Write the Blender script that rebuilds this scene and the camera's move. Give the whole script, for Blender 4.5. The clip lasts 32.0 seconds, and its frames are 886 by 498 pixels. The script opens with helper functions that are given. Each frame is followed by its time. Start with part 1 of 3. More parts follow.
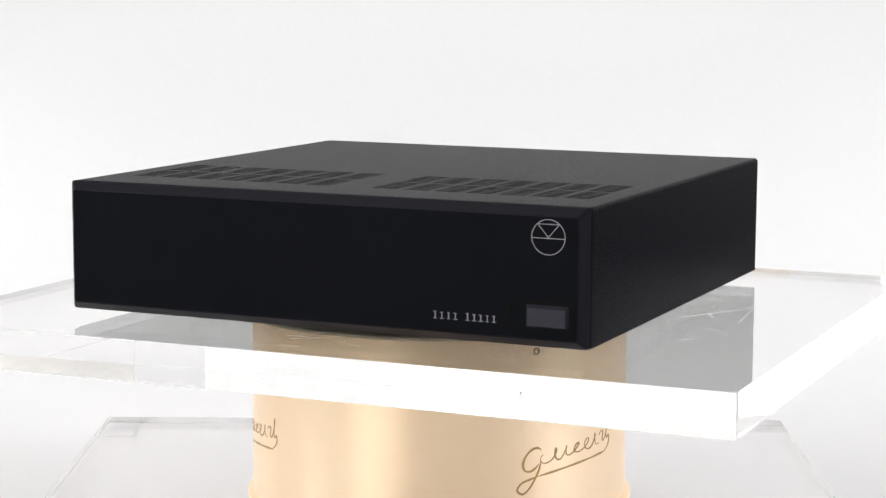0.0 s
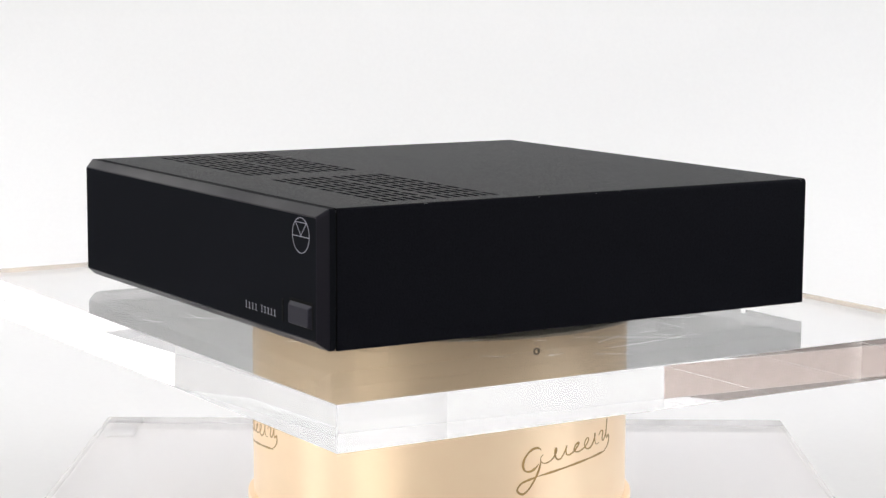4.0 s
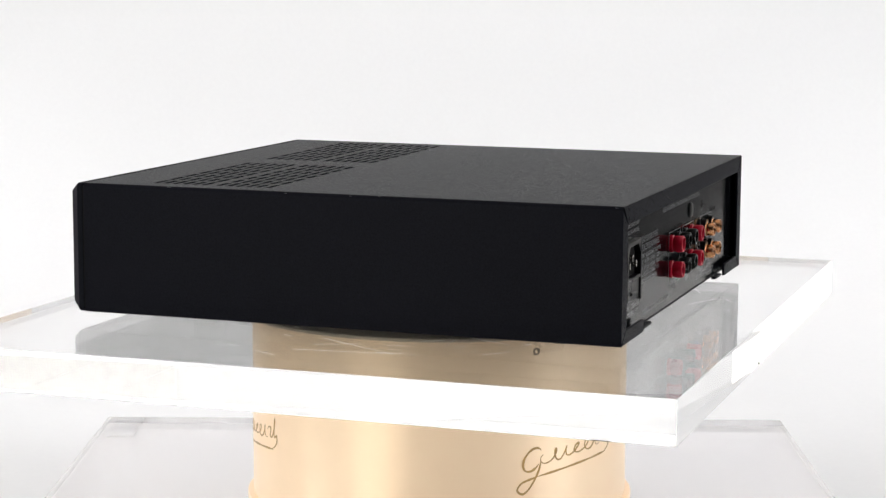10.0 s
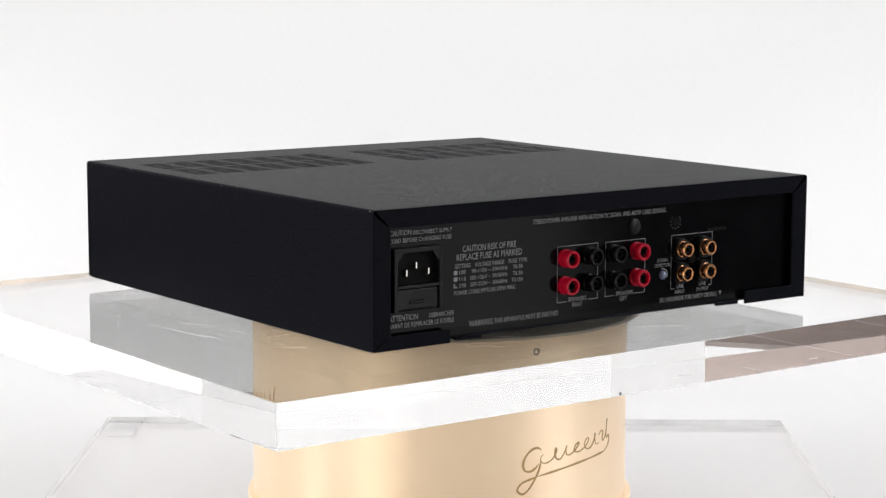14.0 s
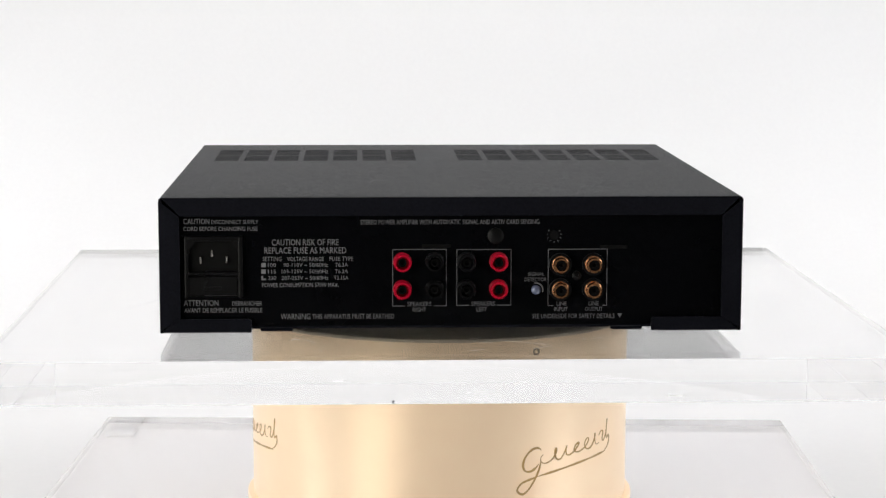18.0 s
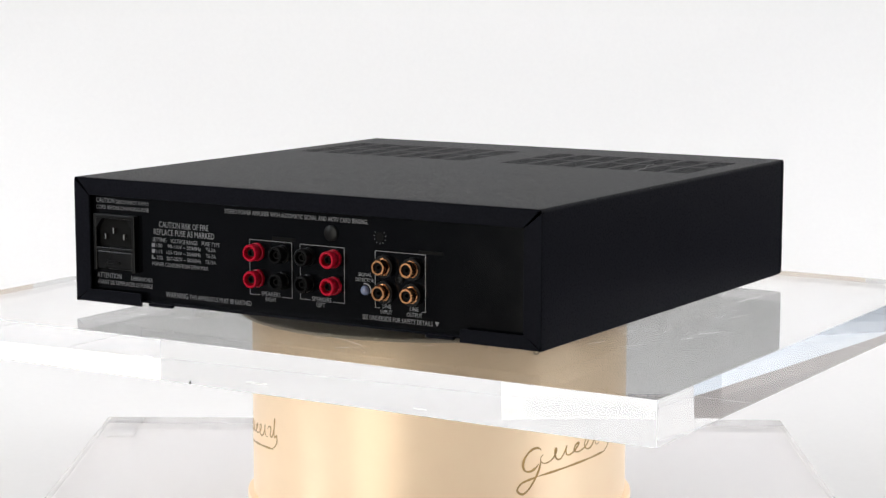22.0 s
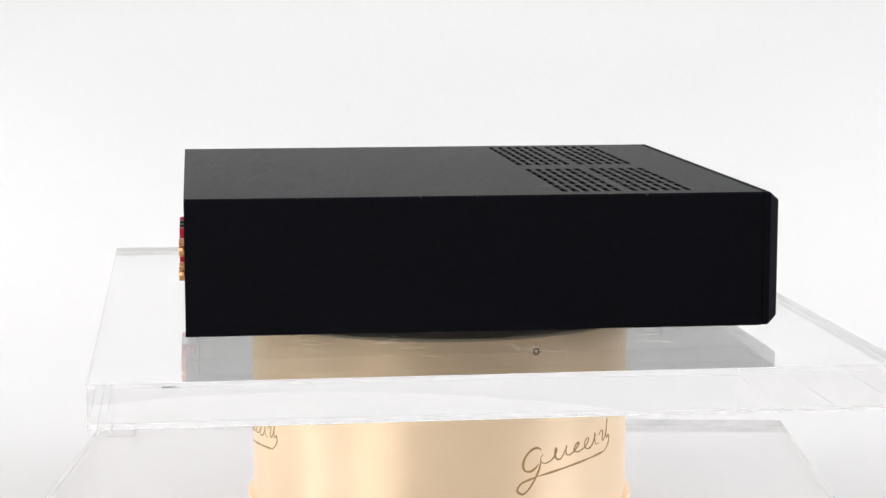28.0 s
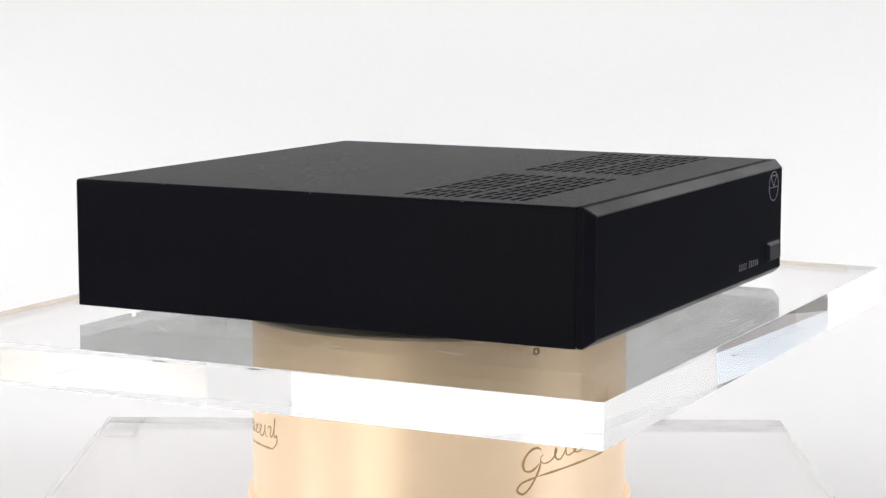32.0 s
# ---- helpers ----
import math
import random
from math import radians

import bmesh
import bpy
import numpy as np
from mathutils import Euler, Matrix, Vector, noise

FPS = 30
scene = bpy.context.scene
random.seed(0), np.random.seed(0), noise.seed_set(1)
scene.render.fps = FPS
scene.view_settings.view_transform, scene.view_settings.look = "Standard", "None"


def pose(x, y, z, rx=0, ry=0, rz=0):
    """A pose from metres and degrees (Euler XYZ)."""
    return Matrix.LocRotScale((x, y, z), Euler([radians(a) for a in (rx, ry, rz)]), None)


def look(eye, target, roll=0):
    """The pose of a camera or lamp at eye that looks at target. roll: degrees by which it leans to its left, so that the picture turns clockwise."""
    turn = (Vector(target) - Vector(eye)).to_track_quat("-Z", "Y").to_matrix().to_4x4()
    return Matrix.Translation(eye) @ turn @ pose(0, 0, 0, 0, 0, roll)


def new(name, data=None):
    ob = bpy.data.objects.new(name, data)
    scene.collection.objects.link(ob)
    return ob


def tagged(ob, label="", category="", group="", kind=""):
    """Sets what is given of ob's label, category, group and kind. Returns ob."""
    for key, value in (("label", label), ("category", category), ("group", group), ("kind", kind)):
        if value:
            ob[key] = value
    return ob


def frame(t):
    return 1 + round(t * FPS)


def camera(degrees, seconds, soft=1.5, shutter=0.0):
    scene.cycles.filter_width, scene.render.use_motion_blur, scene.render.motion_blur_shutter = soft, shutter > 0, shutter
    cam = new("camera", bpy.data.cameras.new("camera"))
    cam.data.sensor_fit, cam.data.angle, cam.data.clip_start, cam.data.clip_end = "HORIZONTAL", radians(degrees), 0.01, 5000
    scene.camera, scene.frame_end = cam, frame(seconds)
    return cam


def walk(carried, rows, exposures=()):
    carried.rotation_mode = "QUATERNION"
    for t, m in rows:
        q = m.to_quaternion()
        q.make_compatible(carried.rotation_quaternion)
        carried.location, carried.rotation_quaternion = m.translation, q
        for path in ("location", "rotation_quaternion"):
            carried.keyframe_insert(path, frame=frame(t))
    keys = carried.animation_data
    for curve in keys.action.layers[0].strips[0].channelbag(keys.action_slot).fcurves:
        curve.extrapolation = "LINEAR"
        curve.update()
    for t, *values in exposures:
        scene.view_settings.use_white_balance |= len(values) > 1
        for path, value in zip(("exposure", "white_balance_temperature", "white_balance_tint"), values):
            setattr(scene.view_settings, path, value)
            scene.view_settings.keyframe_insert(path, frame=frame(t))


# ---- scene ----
# One plan: the turning axis is the world's z axis, the low table top lies at 0.42 m.
TABLE = 0.420
BASE_TOP = TABLE + 0.030            # top of the lower acrylic plate
PLATE_TOP = BASE_TOP + 0.1253   # top of the turning acrylic plate
PLATE_T = 0.0236            # its thickness
A0, RATE = 24.03, 8.5363    # turn at the start and degrees per second

# camera on its tripod
cam = camera(24.603, 32.0, soft=1.4)
EYE = Vector((0, -1.2599, PLATE_TOP + 0.2026))
AIM = Vector((math.sin(radians(0.088)) * math.cos(radians(7.808)), math.cos(radians(0.088)) * math.cos(radians(7.808)), -math.sin(radians(7.808))))
walk(cam, [(0, look(EYE, EYE + AIM, 0.169)), (32, look(EYE, EYE + AIM, 0.169))])

# clear plates need long light paths
scene.cycles.max_bounces, scene.cycles.transmission_bounces, scene.cycles.glossy_bounces = 24, 24, 24

# ---- light: the studio's softboxes, and fills added out of view ----
scene.view_settings.exposure = 0.15
world = bpy.data.worlds.new("studio_dark")
world.use_nodes = True
world.node_tree.nodes["Background"].inputs["Color"].default_value = (0.9, 0.95, 1, 1)
world.node_tree.nodes["Background"].inputs["Strength"].default_value = 0.02
scene.world = world


def softbox(name, eye, target, w, h, watts, colour=(1, 1, 1)):
    lamp = bpy.data.lights.new(name, "AREA")
    lamp.shape, lamp.size, lamp.size_y, lamp.energy, lamp.color = "RECTANGLE", w, h, watts, colour
    ob = new(name, lamp)
    ob.matrix_world = look(eye, target)
    return ob


softbox("softbox_left", (-0.84, -1.155, 0.66), (-0.025, -0.385, 0.66), 0.76, 1.2, 10.5, (1.0, 0.965, 0.87))
softbox("softbox_right", (1.79, -0.83, 0.66), (0.0, -0.05, 0.66), 0.58, 1.2, 3.4)
softbox("softbox_above", (-0.1, 0.05, 2.2), (-0.1, 0.05, 0.5), 1.9, 1.9, 7.2, (1.0, 0.95, 0.94))
# unseen pair, added so that the backdrop paper comes out white
softbox("backdrop_fill_left", (-1.3, -0.15, 1.4), (-0.05, 1.25, 1.0), 0.5, 1.0, 10.6, (0.89, 0.943, 1))
softbox("backdrop_fill_right", (1.3, -0.15, 1.4), (0.05, 1.25, 1.0), 0.5, 1.0, 11.4, (0.89, 0.943, 1))
# stands in for a warm source of unknown kind, mirrored in the plate
softbox("warm_source_west", (-2.9, -0.42, 1.25), (0, -0.42, 1.25), 0.5, 1.5, 2.4, (1.0, 0.92, 0.66))
# fill lamps added to brighten the walls that the plate's edges mirror
softbox("wall_fill_west", (-2.35, -1.0, 1.75), (-3.0, -1.0, 1.15), 5.2, 0.3, 55)
softbox("wall_fill_east", (2.7, -1.1, 1.75), (3.4, -1.1, 1.15), 5.2, 0.3, 46, (1, 0.97, 0.93))
softbox("wall_fill_north", (0.2, 1.36, 1.75), (0.2, 1.7, 1.0), 5.6, 0.15, 36)


# ---- materials ----
def material(name, colour, rough=0.5, metal=0.0, bump=0.0, scale=400.0, vary=0.12, detail=4.0, coarse=12.0, specular=0.5, rough_vary=0.08, tint=(1, 1, 1), speckle=None, ior=1.5, brushed=0.0):
    m = bpy.data.materials.new(name)
    m.use_nodes = True
    n, l = m.node_tree.nodes, m.node_tree.links
    b = n["Principled BSDF"]
    b.inputs["Metallic"].default_value = metal
    b.inputs["IOR"].default_value = ior
    if brushed:
        round_z = n.new("ShaderNodeTangent")
        round_z.direction_type, round_z.axis = "RADIAL", "Z"
        l.new(round_z.outputs["Tangent"], b.inputs["Tangent"])
        b.inputs["Anisotropic"].default_value, b.inputs["Anisotropic Rotation"].default_value = brushed, 0.25
    b.inputs["Specular IOR Level"].default_value = specular
    b.inputs["Specular Tint"].default_value = (*tint, 1)
    co = n.new("ShaderNodeTexCoord")
    fine, broad = n.new("ShaderNodeTexNoise"), n.new("ShaderNodeTexNoise")
    fine.inputs["Scale"].default_value, fine.inputs["Detail"].default_value = scale, detail
    broad.inputs["Scale"].default_value, broad.inputs["Detail"].default_value = coarse, 5
    for t in (fine, broad):
        l.new(co.outputs["Object"], t.inputs["Vector"])
    mix = n.new("ShaderNodeMix")
    mix.data_type = "FLOAT"
    mix.inputs[0].default_value = 0.5
    l.new(fine.outputs["Fac"], mix.inputs[2])
    l.new(broad.outputs["Fac"], mix.inputs[3])
    ramp = n.new("ShaderNodeMapRange")
    ramp.inputs["From Min"].default_value, ramp.inputs["From Max"].default_value = 0.3, 0.7
    ramp.inputs["To Min"].default_value, ramp.inputs["To Max"].default_value = 1 - vary, 1 + vary
    l.new(mix.outputs[0], ramp.inputs["Value"])
    hue = n.new("ShaderNodeHueSaturation")
    hue.inputs["Color"].default_value = (*colour, 1)
    l.new(ramp.outputs["Result"], hue.inputs["Value"])
    l.new(hue.outputs["Color"], b.inputs["Base Color"])
    rr = n.new("ShaderNodeMapRange")
    rr.inputs["From Min"].default_value, rr.inputs["From Max"].default_value = 0.3, 0.7
    rr.inputs["To Min"].default_value, rr.inputs["To Max"].default_value = max(0.02, rough - rough_vary), min(1, rough + rough_vary)
    l.new(broad.outputs["Fac"], rr.inputs["Value"])
    l.new(rr.outputs["Result"], b.inputs["Roughness"])
    if speckle:
        sp = n.new("ShaderNodeMapRange")
        sp.inputs["From Min"].default_value, sp.inputs["From Max"].default_value = 0.38, 0.66
        sp.inputs["To Min"].default_value, sp.inputs["To Max"].default_value = speckle
        l.new(fine.outputs["Fac"], sp.inputs["Value"])
        l.new(sp.outputs["Result"], b.inputs["Specular IOR Level"])
        l.new(fine.outputs["Fac"], rr.inputs["Value"])
    if bump:
        bp = n.new("ShaderNodeBump")
        bp.inputs["Strength"].default_value, bp.inputs["Distance"].default_value = 1.0, bump
        l.new(fine.outputs["Fac"], bp.inputs["Height"])
        l.new(bp.outputs["Normal"], b.inputs["Normal"])
    return m


def clear(name, ior, tint, rough=0.0):
    m = bpy.data.materials.new(name)
    m.use_nodes = True
    n, l = m.node_tree.nodes, m.node_tree.links
    b = n["Principled BSDF"]
    b.inputs["Transmission Weight"].default_value = 1
    b.inputs["IOR"].default_value = ior
    b.inputs["Base Color"].default_value = (*tint, 1)
    b.inputs["Roughness"].default_value = rough
    return m


COVER = material("black_textured_paint", (0.0070, 0.0073, 0.0100), 0.33, bump=0.00008, scale=900, vary=0.2, detail=2.5, coarse=420, rough_vary=0.12, tint=(0.98, 0.95, 1.0), ior=1.058, speckle=(0.38, 0.62))
FRONT = material("black_matt_lacquer", (0.0074, 0.0080, 0.0104), 0.45, bump=0.00003, scale=1500, vary=0.1, specular=0.3, rough_vary=0.03, tint=(0.9, 0.88, 1.0), ior=1.055)
# Front lacquer again, shinier and more violet: the rim's sheen set in the material.
CHAMFER = material("violet_sheen_lacquer", (0.0072, 0.0068, 0.0108), 0.36, bump=0.00002, scale=1500, vary=0.1, specular=0.5, tint=(0.88, 0.86, 1.0), ior=1.22)
BUTTON = material("dark_grey_plastic", (0.021, 0.0208, 0.029), 0.40, bump=0.00003, scale=1500, tint=(0.8, 0.8, 1.0), ior=1.25)
# Black for chips, lens and inner body, and for shade inside slots and gaps.
DARK = material("black_parts_and_shade", (0.003, 0.003, 0.003), 0.7, specular=0.08)
REAR = material("black_anodised_panel", (0.0020, 0.0022, 0.0028), 0.13, ior=1.19, bump=0.000003, scale=55, vary=0.1, specular=0.6, rough_vary=0.025, coarse=30, speckle=(0.45, 0.52))
PLASTIC = material("black_plastic", (0.003, 0.003, 0.0032), 0.3, vary=0.1, ior=1.25)
RED = material("red_plastic", (0.38, 0.003, 0.02), 0.28, vary=0.1, ior=1.3)
GOLD = material("gold_plating", (0.53, 0.265, 0.125), 0.24, metal=1.0, vary=0.08)
STEEL = material("nickel_pins", (0.6, 0.58, 0.55), 0.25, metal=1.0)
INK = material("silver_grey_print", (0.165, 0.165, 0.175), 0.42, metal=0.5, vary=0.15, scale=900)
FAINT_INK = material("dull_grey_print", (0.16, 0.16, 0.165), 0.6, vary=0.12, scale=900)
LOGO_INK = material("silver_emblem_print", (0.27, 0.27, 0.32), 0.5, vary=0.08)
LENS = material("blue_white_lens", (0.1, 0.12, 0.2), 0.06, specular=0.8)
RUBBER = material("grey_rubber", (0.72, 0.72, 0.72), 0.75)
BLACK_RUBBER = material("black_rubber", (0.012, 0.012, 0.012), 0.8)
BRASS = material("champagne_gold_metal", (1.0, 0.77, 0.535), 0.44, metal=0.32, vary=0.03, scale=60, coarse=6, rough_vary=0.03, brushed=0.9)
DISC = material("dull_gold_platter_metal", (0.40, 0.35, 0.28), 0.42, metal=0.5, vary=0.25, scale=90, coarse=14, rough_vary=0.06)
SCREW = material("dark_brown_screw", (0.22, 0.17, 0.11), 0.5, vary=0.2)
SCRIPT = material("brown_engraving", (0.42, 0.255, 0.08), 0.4, vary=0.25, coarse=90)
PAPER = material("white_backdrop_paper", (0.85, 0.838, 0.833), 0.9, vary=0.015, scale=200, coarse=2, specular=0.1)
TABLE_WHITE = material("white_table_laminate", (0.82, 0.815, 0.81), 0.55, vary=0.02)
WALL = material("white_wall_paint", (0.72, 0.71, 0.69), 0.85, bump=0.0002, scale=150, vary=0.03)
# The blue puts daylight on this side of the room into the wall's colour.
BLUE_WALL = material("daylight_tinted_wall", (0.38, 0.42, 0.47), 0.85, bump=0.0002, scale=150, vary=0.04)
GREY_WALL = material("dark_grey_wall_paint", (0.1, 0.1, 0.1), 0.85, vary=0.06, scale=150)
CEILING = material("grey_ceiling_paint", (0.25, 0.25, 0.25), 0.85, vary=0.05, scale=150)
TAUPE_WALL = material("taupe_wall_paint", (0.27, 0.222, 0.205), 0.8, bump=0.0002, scale=90, vary=0.12, coarse=2.5, specular=0.2)
FLOOR = material("grey_brown_floor", (0.30, 0.265, 0.25), 0.6, vary=0.2, scale=30, coarse=3, specular=0.2)
HAIR = material("grey_lint", (0.3, 0.3, 0.3), 0.9, vary=0.2)
SCRATCH = material("pale_scratch", (0.75, 0.75, 0.73), 0.5)
ACRYLIC = clear("clear_acrylic", 1.49, (0.999, 0.999, 0.999))
BASE_ACRYLIC = clear("faintly_grey_acrylic", 1.49, (0.93, 0.908, 0.905))
FROST = clear("sawn_acrylic_edge", 1.49, (0.99, 0.99, 0.99), 0.55)


# ---- building helpers ----
def part(name, bm, mat, parent=None, label=""):
    bm.normal_update()
    me = bpy.data.meshes.new(name)
    bm.to_mesh(me)
    bm.free()
    me.materials.append(mat)
    ob = new(name, me)
    if parent:
        ob.parent = parent
    if label:
        ob["label"] = label
    return ob


def smooth(ob, angle=35):
    me = ob.data
    bm = bmesh.new()
    bm.from_mesh(me)
    for f in bm.faces:
        f.smooth = True
    for e in bm.edges:
        e.smooth = len(e.link_faces) == 2 and e.calc_face_angle(0) < radians(angle)
    bm.to_mesh(me)
    bm.free()
    return ob


def box(x0, x1, y0, y1, z0, z1, r=0.0, seg=2):
    bm = bmesh.new()
    bmesh.ops.create_cube(bm, size=1, matrix=Matrix.LocRotScale(((x0 + x1) / 2, (y0 + y1) / 2, (z0 + z1) / 2), None, (x1 - x0, y1 - y0, z1 - z0)))
    if r:
        bmesh.ops.bevel(bm, geom=bm.edges[:], offset=r, segments=seg, affect="EDGES", profile=0.5)
    return bm


def turned(profile, seg=48, m=None):
    """A body turned about z from (radius, height) pairs; closed at the ends where the radius is 0."""
    bm = bmesh.new()
    rings = []
    for r, z in profile:
        if r <= 1e-9:
            rings.append([bm.verts.new((0, 0, z))])
        else:
            rings.append([bm.verts.new((r * math.cos(2 * math.pi * k / seg), r * math.sin(2 * math.pi * k / seg), z)) for k in range(seg)])
    for a, b in zip(rings, rings[1:]):
        for k in range(seg):
            q = (k + 1) % seg
            if len(a) == 1:
                bm.faces.new((a[0], b[q], b[k])[::-1])
            elif len(b) == 1:
                bm.faces.new((a[k], a[q], b[0]))
            else:
                bm.faces.new((a[k], a[q], b[q], b[k]))
    bmesh.ops.recalc_face_normals(bm, faces=bm.faces[:])
    if m:
        bmesh.ops.transform(bm, matrix=m, verts=bm.verts[:])
    return bm


def prism(points, m, depth, r=0.0):
    """An outline of (x, y) points drawn up by depth along z, then placed by m."""
    bm = bmesh.new()
    low = [bm.verts.new((x, y, 0)) for x, y in points]
    top = [bm.verts.new((x, y, depth)) for x, y in points]
    bm.faces.new(low[::-1])
    bm.faces.new(top)
    for k in range(len(points)):
        q = (k + 1) % len(points)
        bm.faces.new((low[k], low[q], top[q], top[k]))
    if r:
        bmesh.ops.bevel(bm, geom=bm.edges[:], offset=r, segments=2, affect="EDGES", profile=0.5)
    bmesh.ops.transform(bm, matrix=m, verts=bm.verts[:])
    bmesh.ops.recalc_face_normals(bm, faces=bm.faces[:])
    return bm


def join(*parts):
    out = bmesh.new()
    for b in parts:
        me = bpy.data.meshes.new("scrap")
        b.to_mesh(me)
        b.free()
        out.from_mesh(me)
        bpy.data.meshes.remove(me)
    return out


def thing(name, label, category, group="", m=None):
    ob = new(name)
    ob.empty_display_size = 0.05
    if m:
        ob.matrix_world = m
    return tagged(ob, label, category, group)


# ---- the setting ----
def setting():
    # plain room round the set, out of view, toned for bounce light and reflections
    X0, X1, Y0, Y1, H = -3.0, 3.4, -3.9, 1.7, 2.8
    tagged(part("floor", box(X0, X1, Y0, Y1, -0.1, 0), FLOOR), "plain grey-brown floor of the studio", "floor", kind="structure")
    for name, b, mat, label in (
            ("wall_north", (X0 - 0.1, X1 + 0.1, Y1, Y1 + 0.1, 0.5, H), WALL, "plain white painted studio wall"),
            # dark strips below the north and east walls are added to blacken low reflections
            ("dark_strip_north", (X0 - 0.1, X1 + 0.1, Y1, Y1 + 0.1, -0.1, 0.5), GREY_WALL, "dark lower wall strip added to keep reflections black"),
            ("wall_south", (X0 - 0.1, X1 + 0.1, Y0 - 0.1, Y0, -0.1, H), GREY_WALL, "dark grey painted studio wall"),
            ("wall_northwest", (X0 - 0.1, X0, 1.42, Y1, -0.1, H), WALL, "plain white painted end of the studio wall"),
            ("wall_west", (X0 - 0.1, X0, -0.1, 1.42, -0.1, H), TAUPE_WALL, "plain taupe brown painted studio wall"),
            ("wall_southwest", (X0 - 0.1, X0, Y0, -0.1, -0.1, H), BLUE_WALL, "plain studio wall with a pale blue daylight tint in its colour"),
            ("wall_east", (X1, X1 + 0.1, Y0, Y1, 0.5, H), WALL, "plain white painted studio wall"),
            ("dark_strip_east", (X1, X1 + 0.1, Y0, Y1, -0.1, 0.5), GREY_WALL, "dark lower wall strip added to keep reflections black")):
        tagged(part(name, box(*b), mat), label, "wall", kind="structure")
    tagged(part("ceiling", box(X0 - 0.1, X1 + 0.1, Y0 - 0.1, Y1 + 0.1, H, H + 0.1), CEILING), "plain grey studio ceiling", "ceiling", kind="structure")
    # white sweep of paper behind and under the set, one bent sheet
    W0, W, T, R = -0.67, 0.95, 0.003, 0.575
    # rounded front and slanting right edge are unseen, shaped for what drum and panels mirror
    rim = [(0.95 * math.sin(a), R * math.cos(a)) for a in np.linspace(radians(-89), radians(-5), 18)]
    wing = [(y, max(x, 0.49 + (y + 0.3) * 1.84)) for y, x in rim]
    line = [(y, TABLE + T, -x, q) for (y, x), (_, q) in zip(rim, wing)] + [(0.1, TABLE + T, W0, W)] + [(0.85 + 0.4 * math.sin(a), TABLE + T + 0.4 - 0.4 * math.cos(a), W0, W - 0.2 * (0.75 + 0.4 * math.sin(a))) for a in np.linspace(0, math.pi / 2, 16)] + [(1.25, 2.25, W0, W - 0.24)]
    bm = bmesh.new()
    bend = len(rim) + 14
    rows = [[bm.verts.new((x, y, z)) for x in (xa, xb)] for y, z, xa, xb in line]
    back = [[bm.verts.new((x, y + (T if k > bend else 0), z - (T if k <= bend else 0))) for x in (xa, xb)] for k, (y, z, xa, xb) in enumerate(line)]
    for a, b in zip(rows, rows[1:]):
        bm.faces.new((a[0], a[1], b[1], b[0]))
    for a, b in zip(back, back[1:]):
        bm.faces.new((a[0], b[0], b[1], a[1]))
    for k in (0, 1):
        for (a, b), (c, d) in zip(zip(rows, rows[1:]), zip(back, back[1:])):
            bm.faces.new((a[k], b[k], d[k], c[k]))
    bm.faces.new((rows[0][0], back[0][0], back[0][1], rows[0][1]))
    bm.faces.new((rows[-1][0], rows[-1][1], back[-1][1], back[-1][0]))
    bmesh.ops.recalc_face_normals(bm, faces=bm.faces[:])
    smooth(tagged(part("backdrop", bm, PAPER), "seamless white paper sweep, plain and evenly lit", "backdrop", kind="structure"))
    # table
    t = thing("table", "plain white table under the paper sweep", "table")
    outline = [(-x, y) for y, x in rim[::-1]] + [(x, y) for y, x in wing] + [(W, 0.1), (W - 0.15, 0.85), (W0, 0.85), (W0, 0.1)]
    part("tabletop", prism(outline, Matrix.Translation((0, 0, TABLE - 0.03)), 0.03), TABLE_WHITE, t, "white top with a rounded front")
    for x, y in ((-0.61, 0.79), (0.72, 0.79), (-0.3, -0.4), (0.3, -0.4)):
        part("leg", box(x - 0.03, x + 0.03, y - 0.03, y + 0.03, 0, TABLE - 0.03, 0.003), TABLE_WHITE, t)


# ---- acrylic, pedestal ----
def acrylic_plate(x0, x1, y0, y1, z0, z1):
    """A slab whose edges are broken by a fine sawn bevel, frosted on the second material."""
    bm = box(x0, x1, y0, y1, z0, z1, 0.0001, 1)
    bm.normal_update()
    for f in bm.faces:
        f.material_index = 0 if max(abs(c) for c in f.normal) > 0.99 else 1
    return bm


